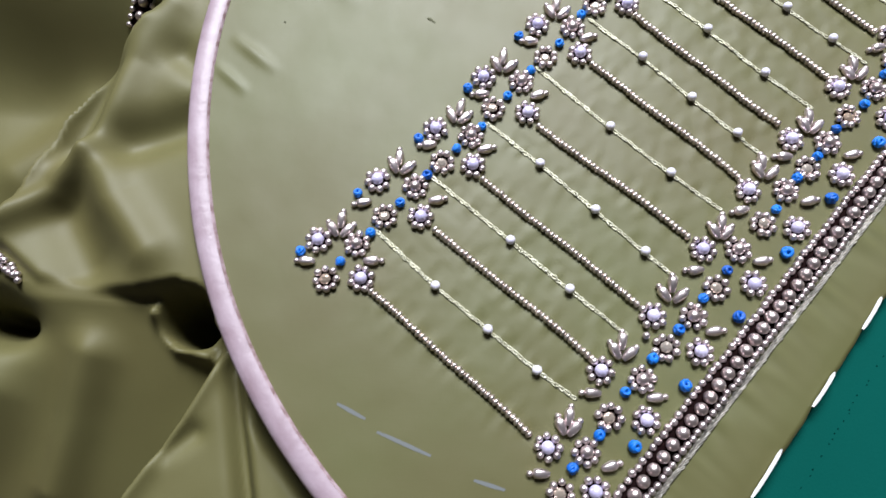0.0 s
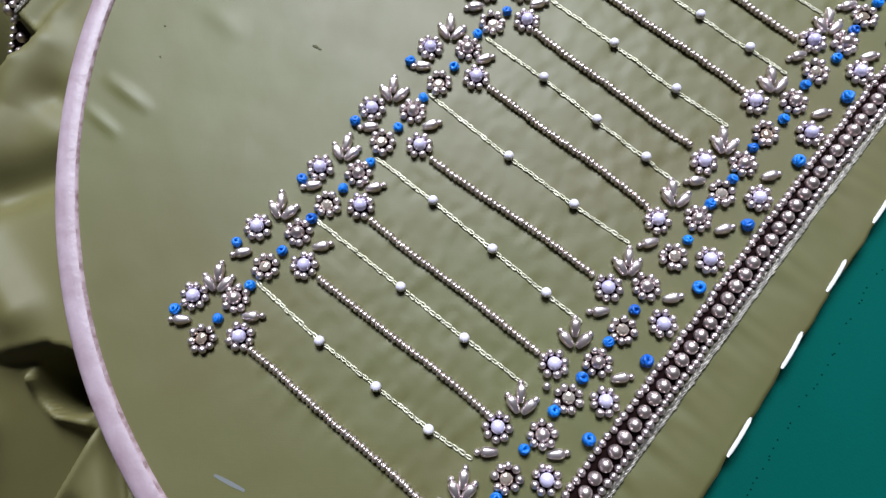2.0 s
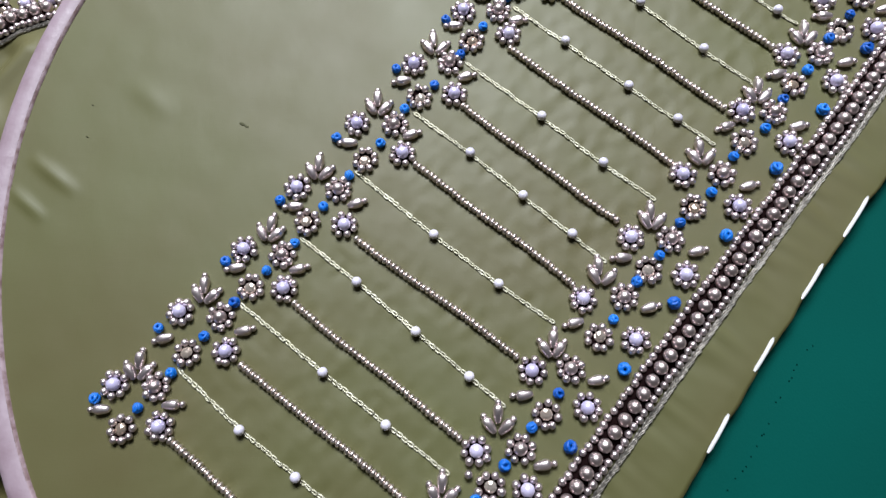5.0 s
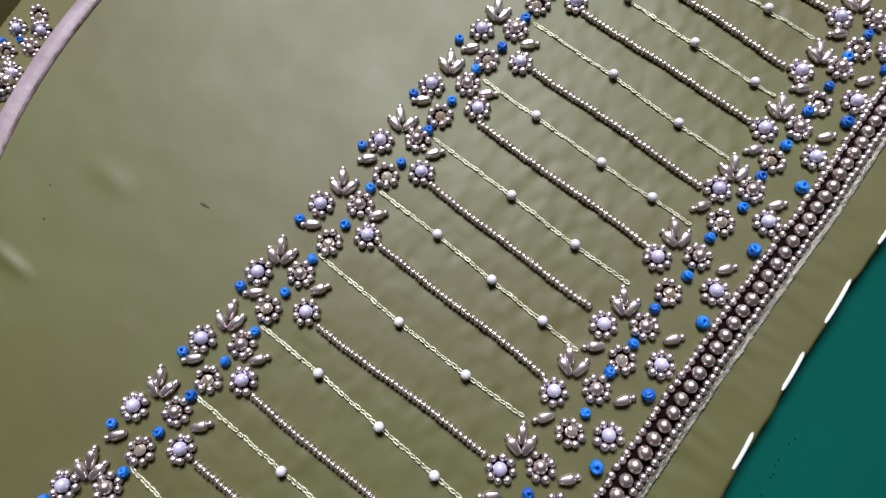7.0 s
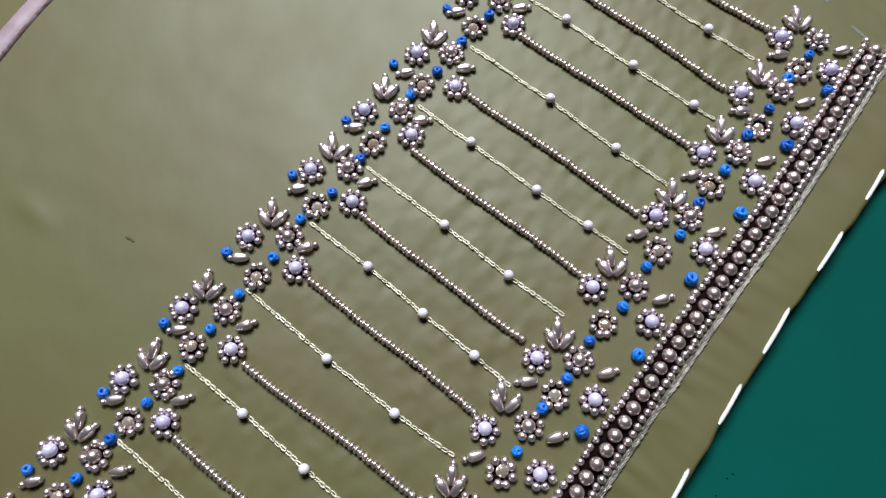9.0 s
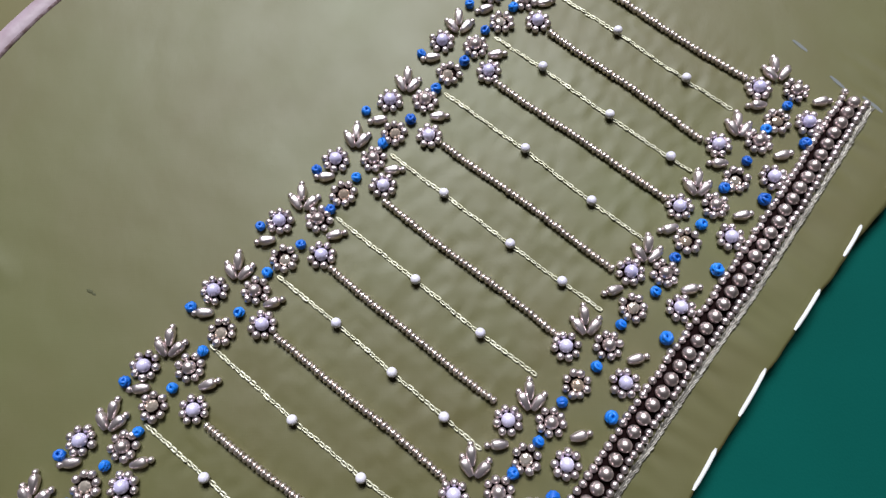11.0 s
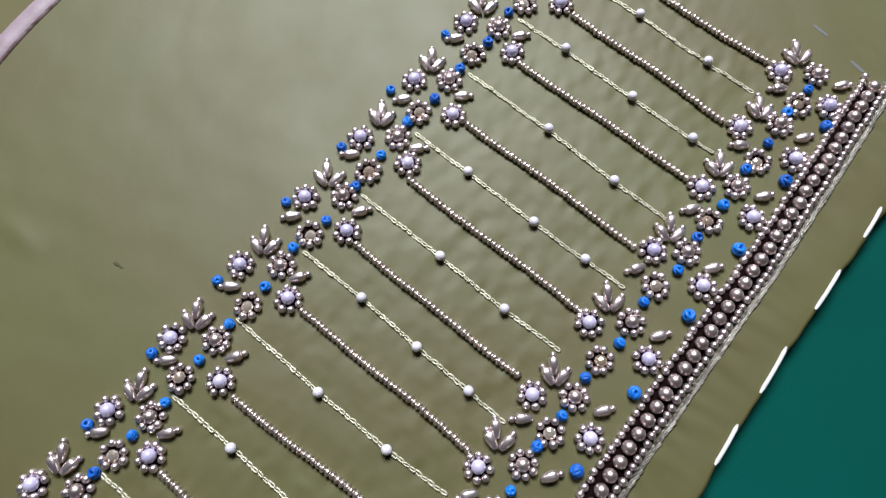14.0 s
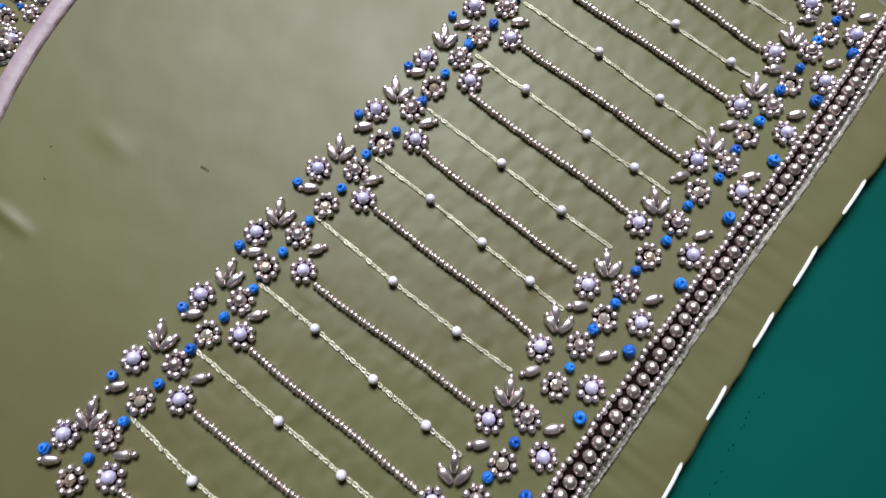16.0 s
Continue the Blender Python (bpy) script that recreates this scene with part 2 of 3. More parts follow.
OUT_KNOT_B = [(-5.4, -89.7), (10.1, -67.0), (26.6, -47.2), (42.3, -27.4), (59.1, -5.9), (74.0, 13.6), (91.5, 33.8), (110.5, 55.4), (126.6, 76.1), (143.5, 97.0), (159.3, 116.1)]
OUT_KNOT_C = [(2.4, -79.9), (18.3, -56.5), (34.4, -36.9), (66.6, 5.4), (81.1, 24.0), (99.5, 45.7), (117.4, 65.6), (135.3, 88.0), (151.1, 107.7)]
OUT_KNOT_D = [(12.6, -82.3), (27.8, -63.9), (45.0, -42.0), (61.4, -20.4), (77.1, -1.0), (94.5, 19.8), (112.0, 41.6), (129.3, 61.8), (146.8, 84.0), (162.5, 102.5)]
OUT_DROP_A = [(-14.6, -91.9), (0.2, -68.1), (32.3, -27.8), (47.7, -6.5), (63.1, 12.8), (98.3, 56.5), (116.8, 75.4), (134.8, 96.1), (149.9, 116.2)]
OUT_DROP_B = [(5.6, -88.7), (18.9, -67.8), (37.2, -46.9), (53.2, -23.5), (69.9, -2.6), (85.3, 14.8), (102.8, 35.7), (120.5, 56.0), (139.1, 79.0), (154.7, 98.8), (170.0, 117.5)]
# strung seed-bead rungs and chain-stitch rungs
RUNG_FROM = [(-68.6, -41.8), (-50.3, -20.5), (-35.9, -1.9), (-18.2, 18.3), (-0.5, 43.1), (14.8, 63.7), (30.2, 84.7), (48.9, 104.0), (66.3, 126.2), (85.0, 145.1), (102.0, 164.3)]
RUNG_TO = [(-18.2, -80.9), (0.0, -57.6), (14.1, -39.8), (30.6, -16.8), (47.8, 4.6), (62.1, 24.9), (81.2, 43.0), (98.3, 62.8), (116.7, 85.3), (130.2, 105.2), (147.2, 126.5)]
CHAIN_FROM = [(-69.1, -21.5), (-52.7, -1.8), (-35.7, 19.1), (-19.5, 41.1), (-1.4, 61.6), (15.5, 80.1), (31.8, 101.4), (49.3, 123.1), (66.4, 144.3), (84.0, 164.8)]
CHAIN_TO = [(-4.5, -70.0), (10.9, -49.8), (26.9, -31.0), (41.7, -7.0), (57.9, 11.7), (74.4, 31.8), (94.4, 50.2), (109.6, 71.3), (126.1, 94.1), (141.8, 115.7)]
CHAIN_PEARLS = [[(-48.8, -38.6), (-31.8, -51.1), (-16.5, -62.4)], [(-26.0, -22.1), (-7.0, -36.7)], [(-17.3, 4.9), (0.9, -10.0), (16.7, -22.9)], [(5.8, 19.9), (25.5, 4.5)],
                [(17.0, 47.1), (33.4, 32.7), (48.1, 20.3)], [(40.0, 59.9), (58.8, 43.7)], [(48.7, 87.5), (68.5, 70.7), (83.3, 58.8)], [(74.5, 102.1), (94.0, 84.3)],
                [(81.7, 131.9), (102.1, 113.7), (119.9, 98.8)], [(107.5, 145.2), (128.1, 126.7)]]


# ---------------------------------------------------------------- room shell
def slab(name, x0, y0, z0, x1, y1, z1, mat, kind="structure", label="", category=""):
    bm = bmesh.new()
    bmesh.ops.create_cube(bm, size=1, matrix=Matrix.Translation(((x0 + x1) / 2, (y0 + y1) / 2, (z0 + z1) / 2)) @ Matrix.Diagonal((x1 - x0, y1 - y0, z1 - z0, 1)))
    ob = new(name, mesh_of(name, bm, mat, False))
    return tagged(ob, label, category, "", kind)


slab("floor", -1.9, -1.9, -0.86, 2.1, 2.3, -0.76, floor_mat, label="grey cement floor under the work table", category="floor")
slab("wall_south", -1.9, -2.0, -0.76, 2.1, -1.9, 1.9, wall_mat, label="plain painted wall behind the camera", category="wall")
slab("wall_west", -2.0, -2.0, -0.76, -1.9, 2.4, 1.9, wall_mat, label="plain painted side wall", category="wall")
slab("wall_east", 2.1, -2.0, -0.76, 2.2, 2.4, 1.9, wall_mat, label="plain painted side wall", category="wall")
slab("wall_north", -1.9, 2.3, -0.76, 2.1, 2.4, 1.9, wall_mat, label="plain painted wall beyond the table", category="wall")
ceiling = empty("ceiling", (0, 0, 1.9), "pale painted ceiling with a roof-light opening", "ceiling", kind="structure")
bm = bmesh.new()
for x0, y0, x1, y1 in ((-1.9, -1.9, -0.85, 2.3), (0.55, -1.9, 2.1, 2.3), (-0.85, -1.9, 0.55, 1.0), (-0.85, 2.1, 0.55, 2.3)):
    bmesh.ops.create_cube(bm, size=1, matrix=Matrix.Translation(((x0 + x1) / 2, (y0 + y1) / 2, 0.05)) @ Matrix.Diagonal((x1 - x0, y1 - y0, 0.1, 1)))
piece("ceiling_boards", mesh_of("ceiling_boards", bm, ceiling_mat, False), ceiling)

# ---------------------------------------------------------------- work table
work_table = empty("work_table", mm(60, 30, TABLE_Z), "plain dark brown wooden work table under the hoop", "table")
bm = bmesh.new()
bmesh.ops.create_cube(bm, size=1, matrix=Matrix.Translation((0, 0, -0.012)) @ Matrix.Diagonal((1.3, 0.8, 0.024, 1)))
bmesh.ops.bevel(bm, geom=bm.edges[:], offset=0.004, segments=2, affect="EDGES")
piece("tabletop", mesh_of("tabletop", bm, table_wood, False), work_table)
for sx in (-0.58, 0.58):
    for sy in (-0.34, 0.34):
        bm = bmesh.new()
        hgt = 0.76 + TABLE_Z * MM - 0.024
        bmesh.ops.create_cube(bm, size=1, matrix=Matrix.Translation((sx, sy, -0.024 - hgt / 2)) @ Matrix.Diagonal((0.05, 0.05, hgt, 1)))
        bmesh.ops.bevel(bm, geom=bm.edges[:], offset=0.004, segments=1, affect="EDGES")
        piece("leg", mesh_of("leg", bm, table_wood, False), work_table)


def hoop_radius(a):
    """Radius of the slightly oval hoop at an angle; its inner-left half is round."""
    c = math.cos(a - radians(40))
    if c <= 0:
        return HOOP_R
    return HOOP_R / math.sqrt((c / 1.3) ** 2 + 1 - c * c)


def in_hoop(x, y, more=0.0):
    dx, dy = x - HOOP[0], y - HOOP[1]
    return math.hypot(dx, dy) < hoop_radius(math.atan2(dy, dx)) + more


# teal cloth that fills the rest of the hoop, tacked under the olive edge
def teal_height(u, v):
    return TEAL_Z + 0.5 * noise.noise(Vector((u * 0.02, v * 0.02, 5.0))) + 0.015 * (v + 24)


tv, tk, tf = [], [], []
for i in range(150):
    for j in range(64):
        u, v = -150 + i * 3.2, -190 + j * 3.2
        tv.append(uv_point(u, v, teal_height(u, v)))
        tk.append(in_hoop(tv[-1].x / MM, tv[-1].y / MM, 3.5))
for i in range(149):
    for j in range(63):
        ids = (i * 64 + j, (i + 1) * 64 + j, (i + 1) * 64 + j + 1, i * 64 + j + 1)
        if all(tk[k] for k in ids):
            tf.append(ids)
support = new("support_cloth", mesh_from("support_cloth", tv, tf, teal))
tagged(support, "deep teal green support cloth tacked under the olive silk", "cloth")
v_, f_ = revolve([(0, 0.16 * MM), (0.2 * MM, 0.14 * MM), (0.27 * MM, -0.1 * MM)], 8)
hole_me = mesh_from("needle_hole", v_, f_, hole_mat)
rng = random.Random(4)
for i in range(50):
    u = 20 + i * 2.3 + rng.uniform(-0.9, 0.9)
    v = -35.6 + 0.062 * max(0, u - 60) + 0.5 * math.sin(u * 0.12) + rng.uniform(-0.5, 0.5)
    if rng.random() < 0.75:
        piece("needle_hole", hole_me, support, Matrix.Translation(uv_point(u, v, teal_height(u, v))))


# ---------------------------------------------------------------- stretched cloth
EDGE_U = (-150, 0, 52, 85, 112, 140, 165, 187, 210, 225, 242, 300, 420)
EDGE_V = (-28.5, -26.2, -24.4, -22.9, -21.7, -20.7, -20.4, -20.8, -21.5, -22.4, -23.8, -28.5, -36.5)


def edge_v(u):
    """Where the cut edge of the cloth lies beside the border."""
    return table_of(u, EDGE_U, EDGE_V) + 0.3 * math.sin(u * 0.22 + 1.2) + 0.12 * math.sin(u * 0.61)


def tack_v(u):
    """Where the tacking thread runs, just inside the edge."""
    return table_of(u, (0, 54, 68, 84, 98, 112, 138, 179, 208, 250, 300), (-25.6, -23.8, -23.6, -22.3, -21.7, -20.4, -20.0, -19.9, -21.0, -21.6, -24.5))


def near_line(p, a, b):
    ab = b - a
    t = min(1, max(0, (p - a).dot(ab) / ab.dot(ab)))
    return (p - a - ab * t).length, t


CREASES = [((-124.2, 44.8), (-107.9, 32.9), 2.1, 0.8), ((-129.6, 34.1), (-116.9, 24.1), 1.8, 0.75), ((-95.0, 72.2), (-80.2, 59.4), 3.5, 0.35)]
STITCH_LINES = [(Vector(a), Vector(b)) for a, b in zip(RUNG_FROM, RUNG_TO)] + [(Vector(a), Vector(b)) for a, b in zip(CHAIN_FROM, CHAIN_TO)]


def cloth_height(p, u, v):
    h = 0.35 * noise.noise(Vector((p.x * 0.02, p.y * 0.02, 0.3))) + 0.12 * noise.noise(Vector((p.x * 0.09, p.y * 0.09, 1.7)))
    near, where = 99, 0.0
    for k, (a, b) in enumerate(STITCH_LINES):
        if abs(p.x - (a.x + b.x) / 2) < 45 and abs(p.y - (a.y + b.y) / 2) < 40:
            d, t = near_line(p, a, b)
            if d < near:
                near, where = d, t * (b - a).length + 37 * k
    if near < 14:
        # small creases that run out from the pulled stitches
        pull = math.exp(-near / 4.6)
        h += pull * (-0.2 + 0.6 * noise.noise(Vector((where * 0.26, near * 0.1, 4.1))) + 0.14 * noise.noise(Vector((u * 0.35, v * 0.35, 9.1))))
    if -24 < v < 16:
        h += 0.8 * math.exp(-abs(v + 5) / 7) * noise.noise(Vector((u * 0.28, v * 0.06, 8.2)))
    for a, b, w, amp in CREASES:
        d, t = near_line(p, Vector(a), Vector(b))
        if d < 4 * w:
            h += amp * math.exp(-(d / w) ** 2) * math.sin(math.pi * min(1, 0.15 + 0.85 * t))
    if v < -18:
        h -= 0.02 * (-18 - v) ** 1.6
    return h


def build_cloth():
    us = [(-175 + i * 1.1) for i in range(int(580 / 1.1))]
    vs_in = [j * 1.1 - 16 for j in range(int(360 / 1.1))]
    verts, faces = [], []
    cols = []
    for u in us:
        ev = edge_v(u)
        vs = [ev + (vs_in[0] - ev) * k / 6 for k in range(6)] + vs_in
        cols.append(len(verts))
        for v in vs:
            q = ORIGIN + ALONG * u + INTO * v
            verts.append(mm(q.x, q.y, cloth_height(q, u, v)))
    nv = 6 + len(vs_in)
    keep = [in_hoop(w.x / MM, w.y / MM, 3.5) for w in verts]
    for i in range(len(us) - 1):
        for j in range(nv - 1):
            ids = (cols[i] + j, cols[i + 1] + j, cols[i + 1] + j + 1, cols[i] + j + 1)
            if all(keep[k] for k in ids):
                faces.append(ids)
    used = sorted({k for f in faces for k in f})
    remap = {k: n for n, k in enumerate(used)}
    me = mesh_from("stretched_cloth", [verts[k] for k in used], [tuple(remap[k] for k in f) for f in faces], silk)
    ob = new("stretched_cloth", me)
    so = ob.modifiers.new("thickness", "SOLIDIFY")
    so.thickness, so.offset = 0.25 * MM, -1
    return tagged(ob, "olive green silk cloth stretched tight in the hoop", "cloth")


cloth = build_cloth()

# folded hem under the cut edge
hv, hf = [], []
for i in range(190):
    u = -130 + i * 2.0
    ev = edge_v(u) - 0.25 - 0.15 * max(0, math.sin(u * 0.13 + 1.0))
    for v, z in ((ev + 7, -2.6), (ev + 2.0, -2.0), (ev + 0.4, -2.1), (ev, -2.7), (ev + 0.5, -3.2), (ev + 6, -3.6)):
        hv.append(uv_point(u, v, z + 1.35 + 0.25 * math.sin(u * 0.07)))
for i in range(189):
    for k in range(5):
        hf.append((i * 6 + k, (i + 1) * 6 + k, (i + 1) * 6 + k + 1, i * 6 + k + 1))
tagged(new("cloth_hem", mesh_from("cloth_hem", hv, hf, silk_back)), "folded raw hem along the cloth's cut edge", "hem")

# long white tacking stitches along the edge
TACKS = [(-9.0, 6.0), (21.2, 38.0), (54.4, 67.3), (84.3, 96.8), (111.5, 123.2), (138.3, 151.4), (162.7, 178.7), (193.6, 208.7), (222.3, 234.3), (250.0, 263.0), (279.0, 291.0)]
for a, b in TACKS:
    p, q = uv_point(a, tack_v(a) - 0.3, -0.1), uv_point(b, tack_v(b) + 0.3, 0.0)
    c = (p + q) / 2
    ob = new("tacking_stitch", rod("tacking_stitch", p - c, q - c, 0.6 * MM, white_thread))
    ob.location = c
    tagged(ob, "long white cotton tacking stitch through the cloth edge", "stitch", "tacking stitches along the edge")

# chalk guide marks and flecks on the cloth
CHALKS = [((-75.6, -76.1), (-66.7, -80.0)), ((-62.9, -83.4), (-46.5, -89.1)), ((-33.6, -94.9), (-24.5, -97.0)), ((175.6, 127.3), (179.4, 122.6)), ((165.8, 141.3), (169.8, 136.8)), ((184.5, 119.4), (189.6, 113.6))]
for a, b in CHALKS:
    a, b = Vector(a), Vector(b)
    d = (b - a).normalized()
    s = Vector((-d.y, d.x)) * 0.6
    cv, cf = [], []
    for i in range(9):
        q = a.lerp(b, i / 8)
        e = q - ORIGIN
        z = cloth_height(q, e.dot(ALONG), e.dot(INTO)) + 0.06
        w = s * (0.6 + 0.4 * math.sin(math.pi * i / 8))
        cv += [mm(*(q + w), z), mm(*(q - w), z)]
    cf = [(2 * i, 2 * i + 1, 2 * i + 3, 2 * i + 2) for i in range(8)]
    tagged(new("chalk_mark", mesh_from("chalk_mark", cv, cf, chalk)), "faint pale chalk guide line on the olive cloth", "chalk mark", "chalk guide marks")
for x, y, r in ((-57.6, 57.8, 0.8), (-56.2, 56.9, 0.6), (-108.8, 65.0, 0.25), (-108.8, 53.5, 0.3)):
    bm = bmesh.new()
    bmesh.ops.create_icosphere(bm, subdivisions=2, radius=r * MM, matrix=Matrix.Diagonal((1.5, 0.7, 0.25, 1)))
    ob = new("lint_fleck", mesh_of("lint_fleck", bm, speck_mat))
    ob.location = mm(x, y, 0.1)
    ob.rotation_euler.z = -0.5
    tagged(ob, "tiny dark fleck of lint on the cloth", "lint", "flecks of lint")


# ---------------------------------------------------------------- hoop
def build_hoop():
    hoop = empty("embroidery_hoop", mm(*HOOP, 0), "round wooden embroidery hoop painted dusty pink", "hoop")
    prof = [(0.0, -9.0), (0.0, 0.25), (0.75, 0.75), (2.0, 1.3), (4.8, 1.5), (6.6, 1.0), (7.4, -0.2), (7.5, -9.0)]
    segs = 360
    for name, lo, hi, mat in (("inner_face", 0, 3, hoop_inner), ("outer_ring", 2, 8, hoop_mat)):
        v, f = [], []
        pr = prof[lo:hi]
        for i in range(segs):
            a = 2 * math.pi * i / segs
            wob = 0.25 * math.sin(3 * a + 1) + 0.12 * math.sin(11 * a)
            for k, (r, h) in enumerate(pr):
                w = wob + (0.22 * noise.noise(Vector((math.cos(a) * 30, math.sin(a) * 30, k))) if name == "inner_face" and k == len(pr) - 1 else 0)
                rr = hoop_radius(a) + r + w
                v.append(mm(rr * math.cos(a), rr * math.sin(a), h))
        n = len(pr)
        for i in range(segs):
            j = (i + 1) % segs
            for k in range(n - 1):
                f.append((i * n + k, i * n + k + 1, j * n + k + 1, j * n + k))
        piece(name, mesh_from(name, v, f, mat), hoop)
    return hoop


build_hoop()


# ---------------------------------------------------------------- loose cloth
def fold(p, pts, w, amp):
    """A smooth fold along a line of points."""
    d = min(near_line(p, Vector(a), Vector(b))[0] for a, b in zip(pts, pts[1:]))
    return amp * math.exp(-(d / w) ** 2)


def loose_height(x, y):
    p = Vector((x, y))
    s = math.hypot(x - HOOP[0], y - HOOP[1]) - (HOOP_R + 7)
    away = smooth_step((s - 4) / 10)
    # lower layer: broad slopes that face away from the light
    base = -54 + 3 * noise.noise(Vector((x * 0.025, y * 0.025, 2.0)))
    if y < -30:
        base += 0.5 * (min(y, -48) + 128)
    base += away * (42 * smooth_step((y - 34) / 62) * (1 - smooth_step((y - 95) / 14)) + 46 * min(1, max(0, (y - 112) / 46)))
    base += fold(p, [(-164, -66), (-170, -88), (-178, -112)], 8, 7) + fold(p, [(-200, -80), (-210, -120)], 9, 6) + fold(p, [(-225, 8), (-200, 34)], 12, 8)
    base -= 38 * math.exp(-(((x + 205 + 0.5 * (y + 55)) / 15) ** 2 + ((y + 54) / 8) ** 2))
    # upper layer from the hoop
    xr = table_of(y, (-60, -12.4, 1.1, 17.8, 30, 48.8, 62.7, 80, 110, 140), (-212, -201.3, -197.2, -192.4, -185.2, -168.1, -158.5, -178, -178, -174))
    yl = table_of(x, (-230, -196.3, -182.7, -162.2, -147.6, -141.8, -133, -124, -115), (-26, -34.4, -44, -46.8, -47.5, -46.5, -44, -50, -62))
    top = smooth_step(((132 + (x + 146) * 2.0) - y) / 10 + 0.5)
    mask = smooth_step((x - xr) / 6) * smooth_step((y - yl) / 5) * top
    up = -4.5 - 0.10 * min(s, 60)
    up += fold(p, [(-152, 60), (-164.4, 38.6), (-166.8, 17.7), (-168.5, 2.8), (-159.5, -14.6), (-144.2, -31.8)], 8, 6)
    up -= fold(p, [(-174, 38), (-183, 8)], 9, 10) + fold(p, [(-180, -18), (-168, -36)], 11, 9)
    up += fold(p, [(-201, -24), (-183, -11.4), (-174, 2.6)], 5, 6)
    up += fold(p, [(-162, 54), (-176, 39), (-188, 20), (-198, -6)], 4, 4)
    up -= fold(p, [(-139, 16), (-147, 12.6), (-160, 7.5)], 8, 8) + fold(p, [(-146, 42), (-138, 36)], 6, 4)
    up += fold(p, [(-150, 72), (-138, 88)], 5, 3) - fold(p, [(-158, 72), (-148, 88)], 5, 3)
    up += 1.0 * noise.noise(Vector((x * 0.04, y * 0.04, 7.0)))
    z = base + (up - base) * mask
    # cone of cloth hanging below
    f3 = table_of(y, (-150, -107.5, -84.4, -60), (-160, -145, -131, -119))
    m3 = smooth_step((x - f3) / 6) * smooth_step((-56 - y) / 5)
    low = -11 - 0.05 * (-58 - y) - fold(p, [(-114, -62), (-100, -118)], 3, 7) - fold(p, [(-122, -88), (-130, -94)], 3.5, 2.5)
    low += fold(p, [(-119, -64), (-130, -88), (-141, -108)], 4.5, 3.5) + fold(p, [(-110, -70), (-97, -112)], 3.5, 2.0) - 18 * smooth_step((8 - s) / 8) * smooth_step((-74 - y) / 18)
    low += 0.6 * noise.noise(Vector((x * 0.07, y * 0.05, 5.0)))
    z = max(z, z + (low - z) * m3)
    hole = math.exp(-(((x + 130) / 9) ** 2 + ((y + 52) / 8.5) ** 2) ** 3)
    z -= (z + 62) * hole * smooth_step((s - 0.5) / 2)
    z += fold(p, [(-141, -51), (-133.5, -61), (-123, -64)], 2.4, 6)
    # never below the table top
    return max(z, TABLE_Z + 1)


def build_loose():
    step = 1.15
    nx, ny = int(250 / step), int(460 / step)
    verts, keep, faces = [], [], []
    for i in range(nx):
        for j in range(ny):
            x, y = -300 + i * step, -190 + j * step
            verts.append(mm(x, y, loose_height(x, y)))
            keep.append(math.hypot(x - HOOP[0], y - HOOP[1]) > HOOP_R + 3.0)
    for i in range(nx - 1):
        for j in range(ny - 1):
            ids = (i * ny + j, (i + 1) * ny + j, (i + 1) * ny + j + 1, i * ny + j + 1)
            if all(keep[k] for k in ids):
                faces.append(ids)
    used = sorted({k for f in faces for k in f})
    remap = {k: n for n, k in enumerate(used)}
    ob = new("loose_cloth", mesh_from("loose_cloth", [verts[k] for k in used], [tuple(remap[k] for k in f) for f in faces], silk_back))
    return tagged(ob, "loose olive silk cloth bunched in soft folds beside the hoop", "cloth")


build_loose()

# ---------------------------------------------------------------- bead meshes
R_PETAL, R_PEARL, R_BIG = 1.2, 2.02, 1.96


def ball(name, r, mat, segs=14, n=8, squash=1.0):
    v, f = revolve(ball_profile(r * MM, n, squash), segs)
    return mesh_from(name, v, f, mat)


petal_me = ball("seed_bead", R_PETAL, antique, 12, 8)
pearl_me = ball("pearl", R_PEARL, pearl_mat, 18, 12)
brown_me = ball("bronze_bead", 2.0, antique_big, 18, 12)
big_me = ball("border_bead", R_BIG, antique_big, 18, 12)
tip_me = ball("tip_bead", 1.0, antique, 12, 8)
white_me = ball("white_bead", 1.55, white_pearl, 16, 10)
rung_me = ball("strung_bead", 1.22, rung_metal, 12, 8, 0.74)

# fluted drop bead, its root at the origin, along z
DROP = ((0, 0), (0.5, 0.04), (0.72, 0.3), (0.98, 1.2), (1.2, 2.4), (1.27, 3.3), (1.2, 4.1), (0.98, 4.65), (0.7, 4.9), (0, 4.95))
dv, df = revolve([(r * MM, h * MM) for r, h in DROP], 20)
dv = [(x * (1 + 0.06 * math.cos(5 * math.atan2(y, x))), y * (1 + 0.06 * math.cos(5 * math.atan2(y, x))), z) for x, y, z in dv]
drop_me = mesh_from("drop_bead", dv, df, drop_metal)

# faceted stone in a low cup
sv, sf = revolve([(0, 0), (1.75 * MM, 0.05 * MM), (1.85 * MM, 0.6 * MM), (1.45 * MM, 0.95 * MM), (0.8 * MM, 1.25 * MM), (0, 1.3 * MM)], 9)
stone_me = mesh_from("stone", sv, sf, crystal_foil, False)

# chain-stitch link, along x
link_path = []
for i in range(14):
    a = 2 * math.pi * i / 14
    x = 1.25 * math.cos(a)
    link_path.append(Vector((x * MM, 0.37 * math.sin(a) * (1.0 + 0.35 * math.cos(a)) * MM, 0.22 * MM + 0.10 * MM * math.cos(a))))
lv, lf = tube(link_path, 0.29 * MM, 6)
link_me = mesh_from("chain_link", lv, lf, zari)
rv, rf = tube(link_path, 0.34 * MM, 7)
rope_link_me = mesh_from("rope_link", rv, rf, zari_rope)


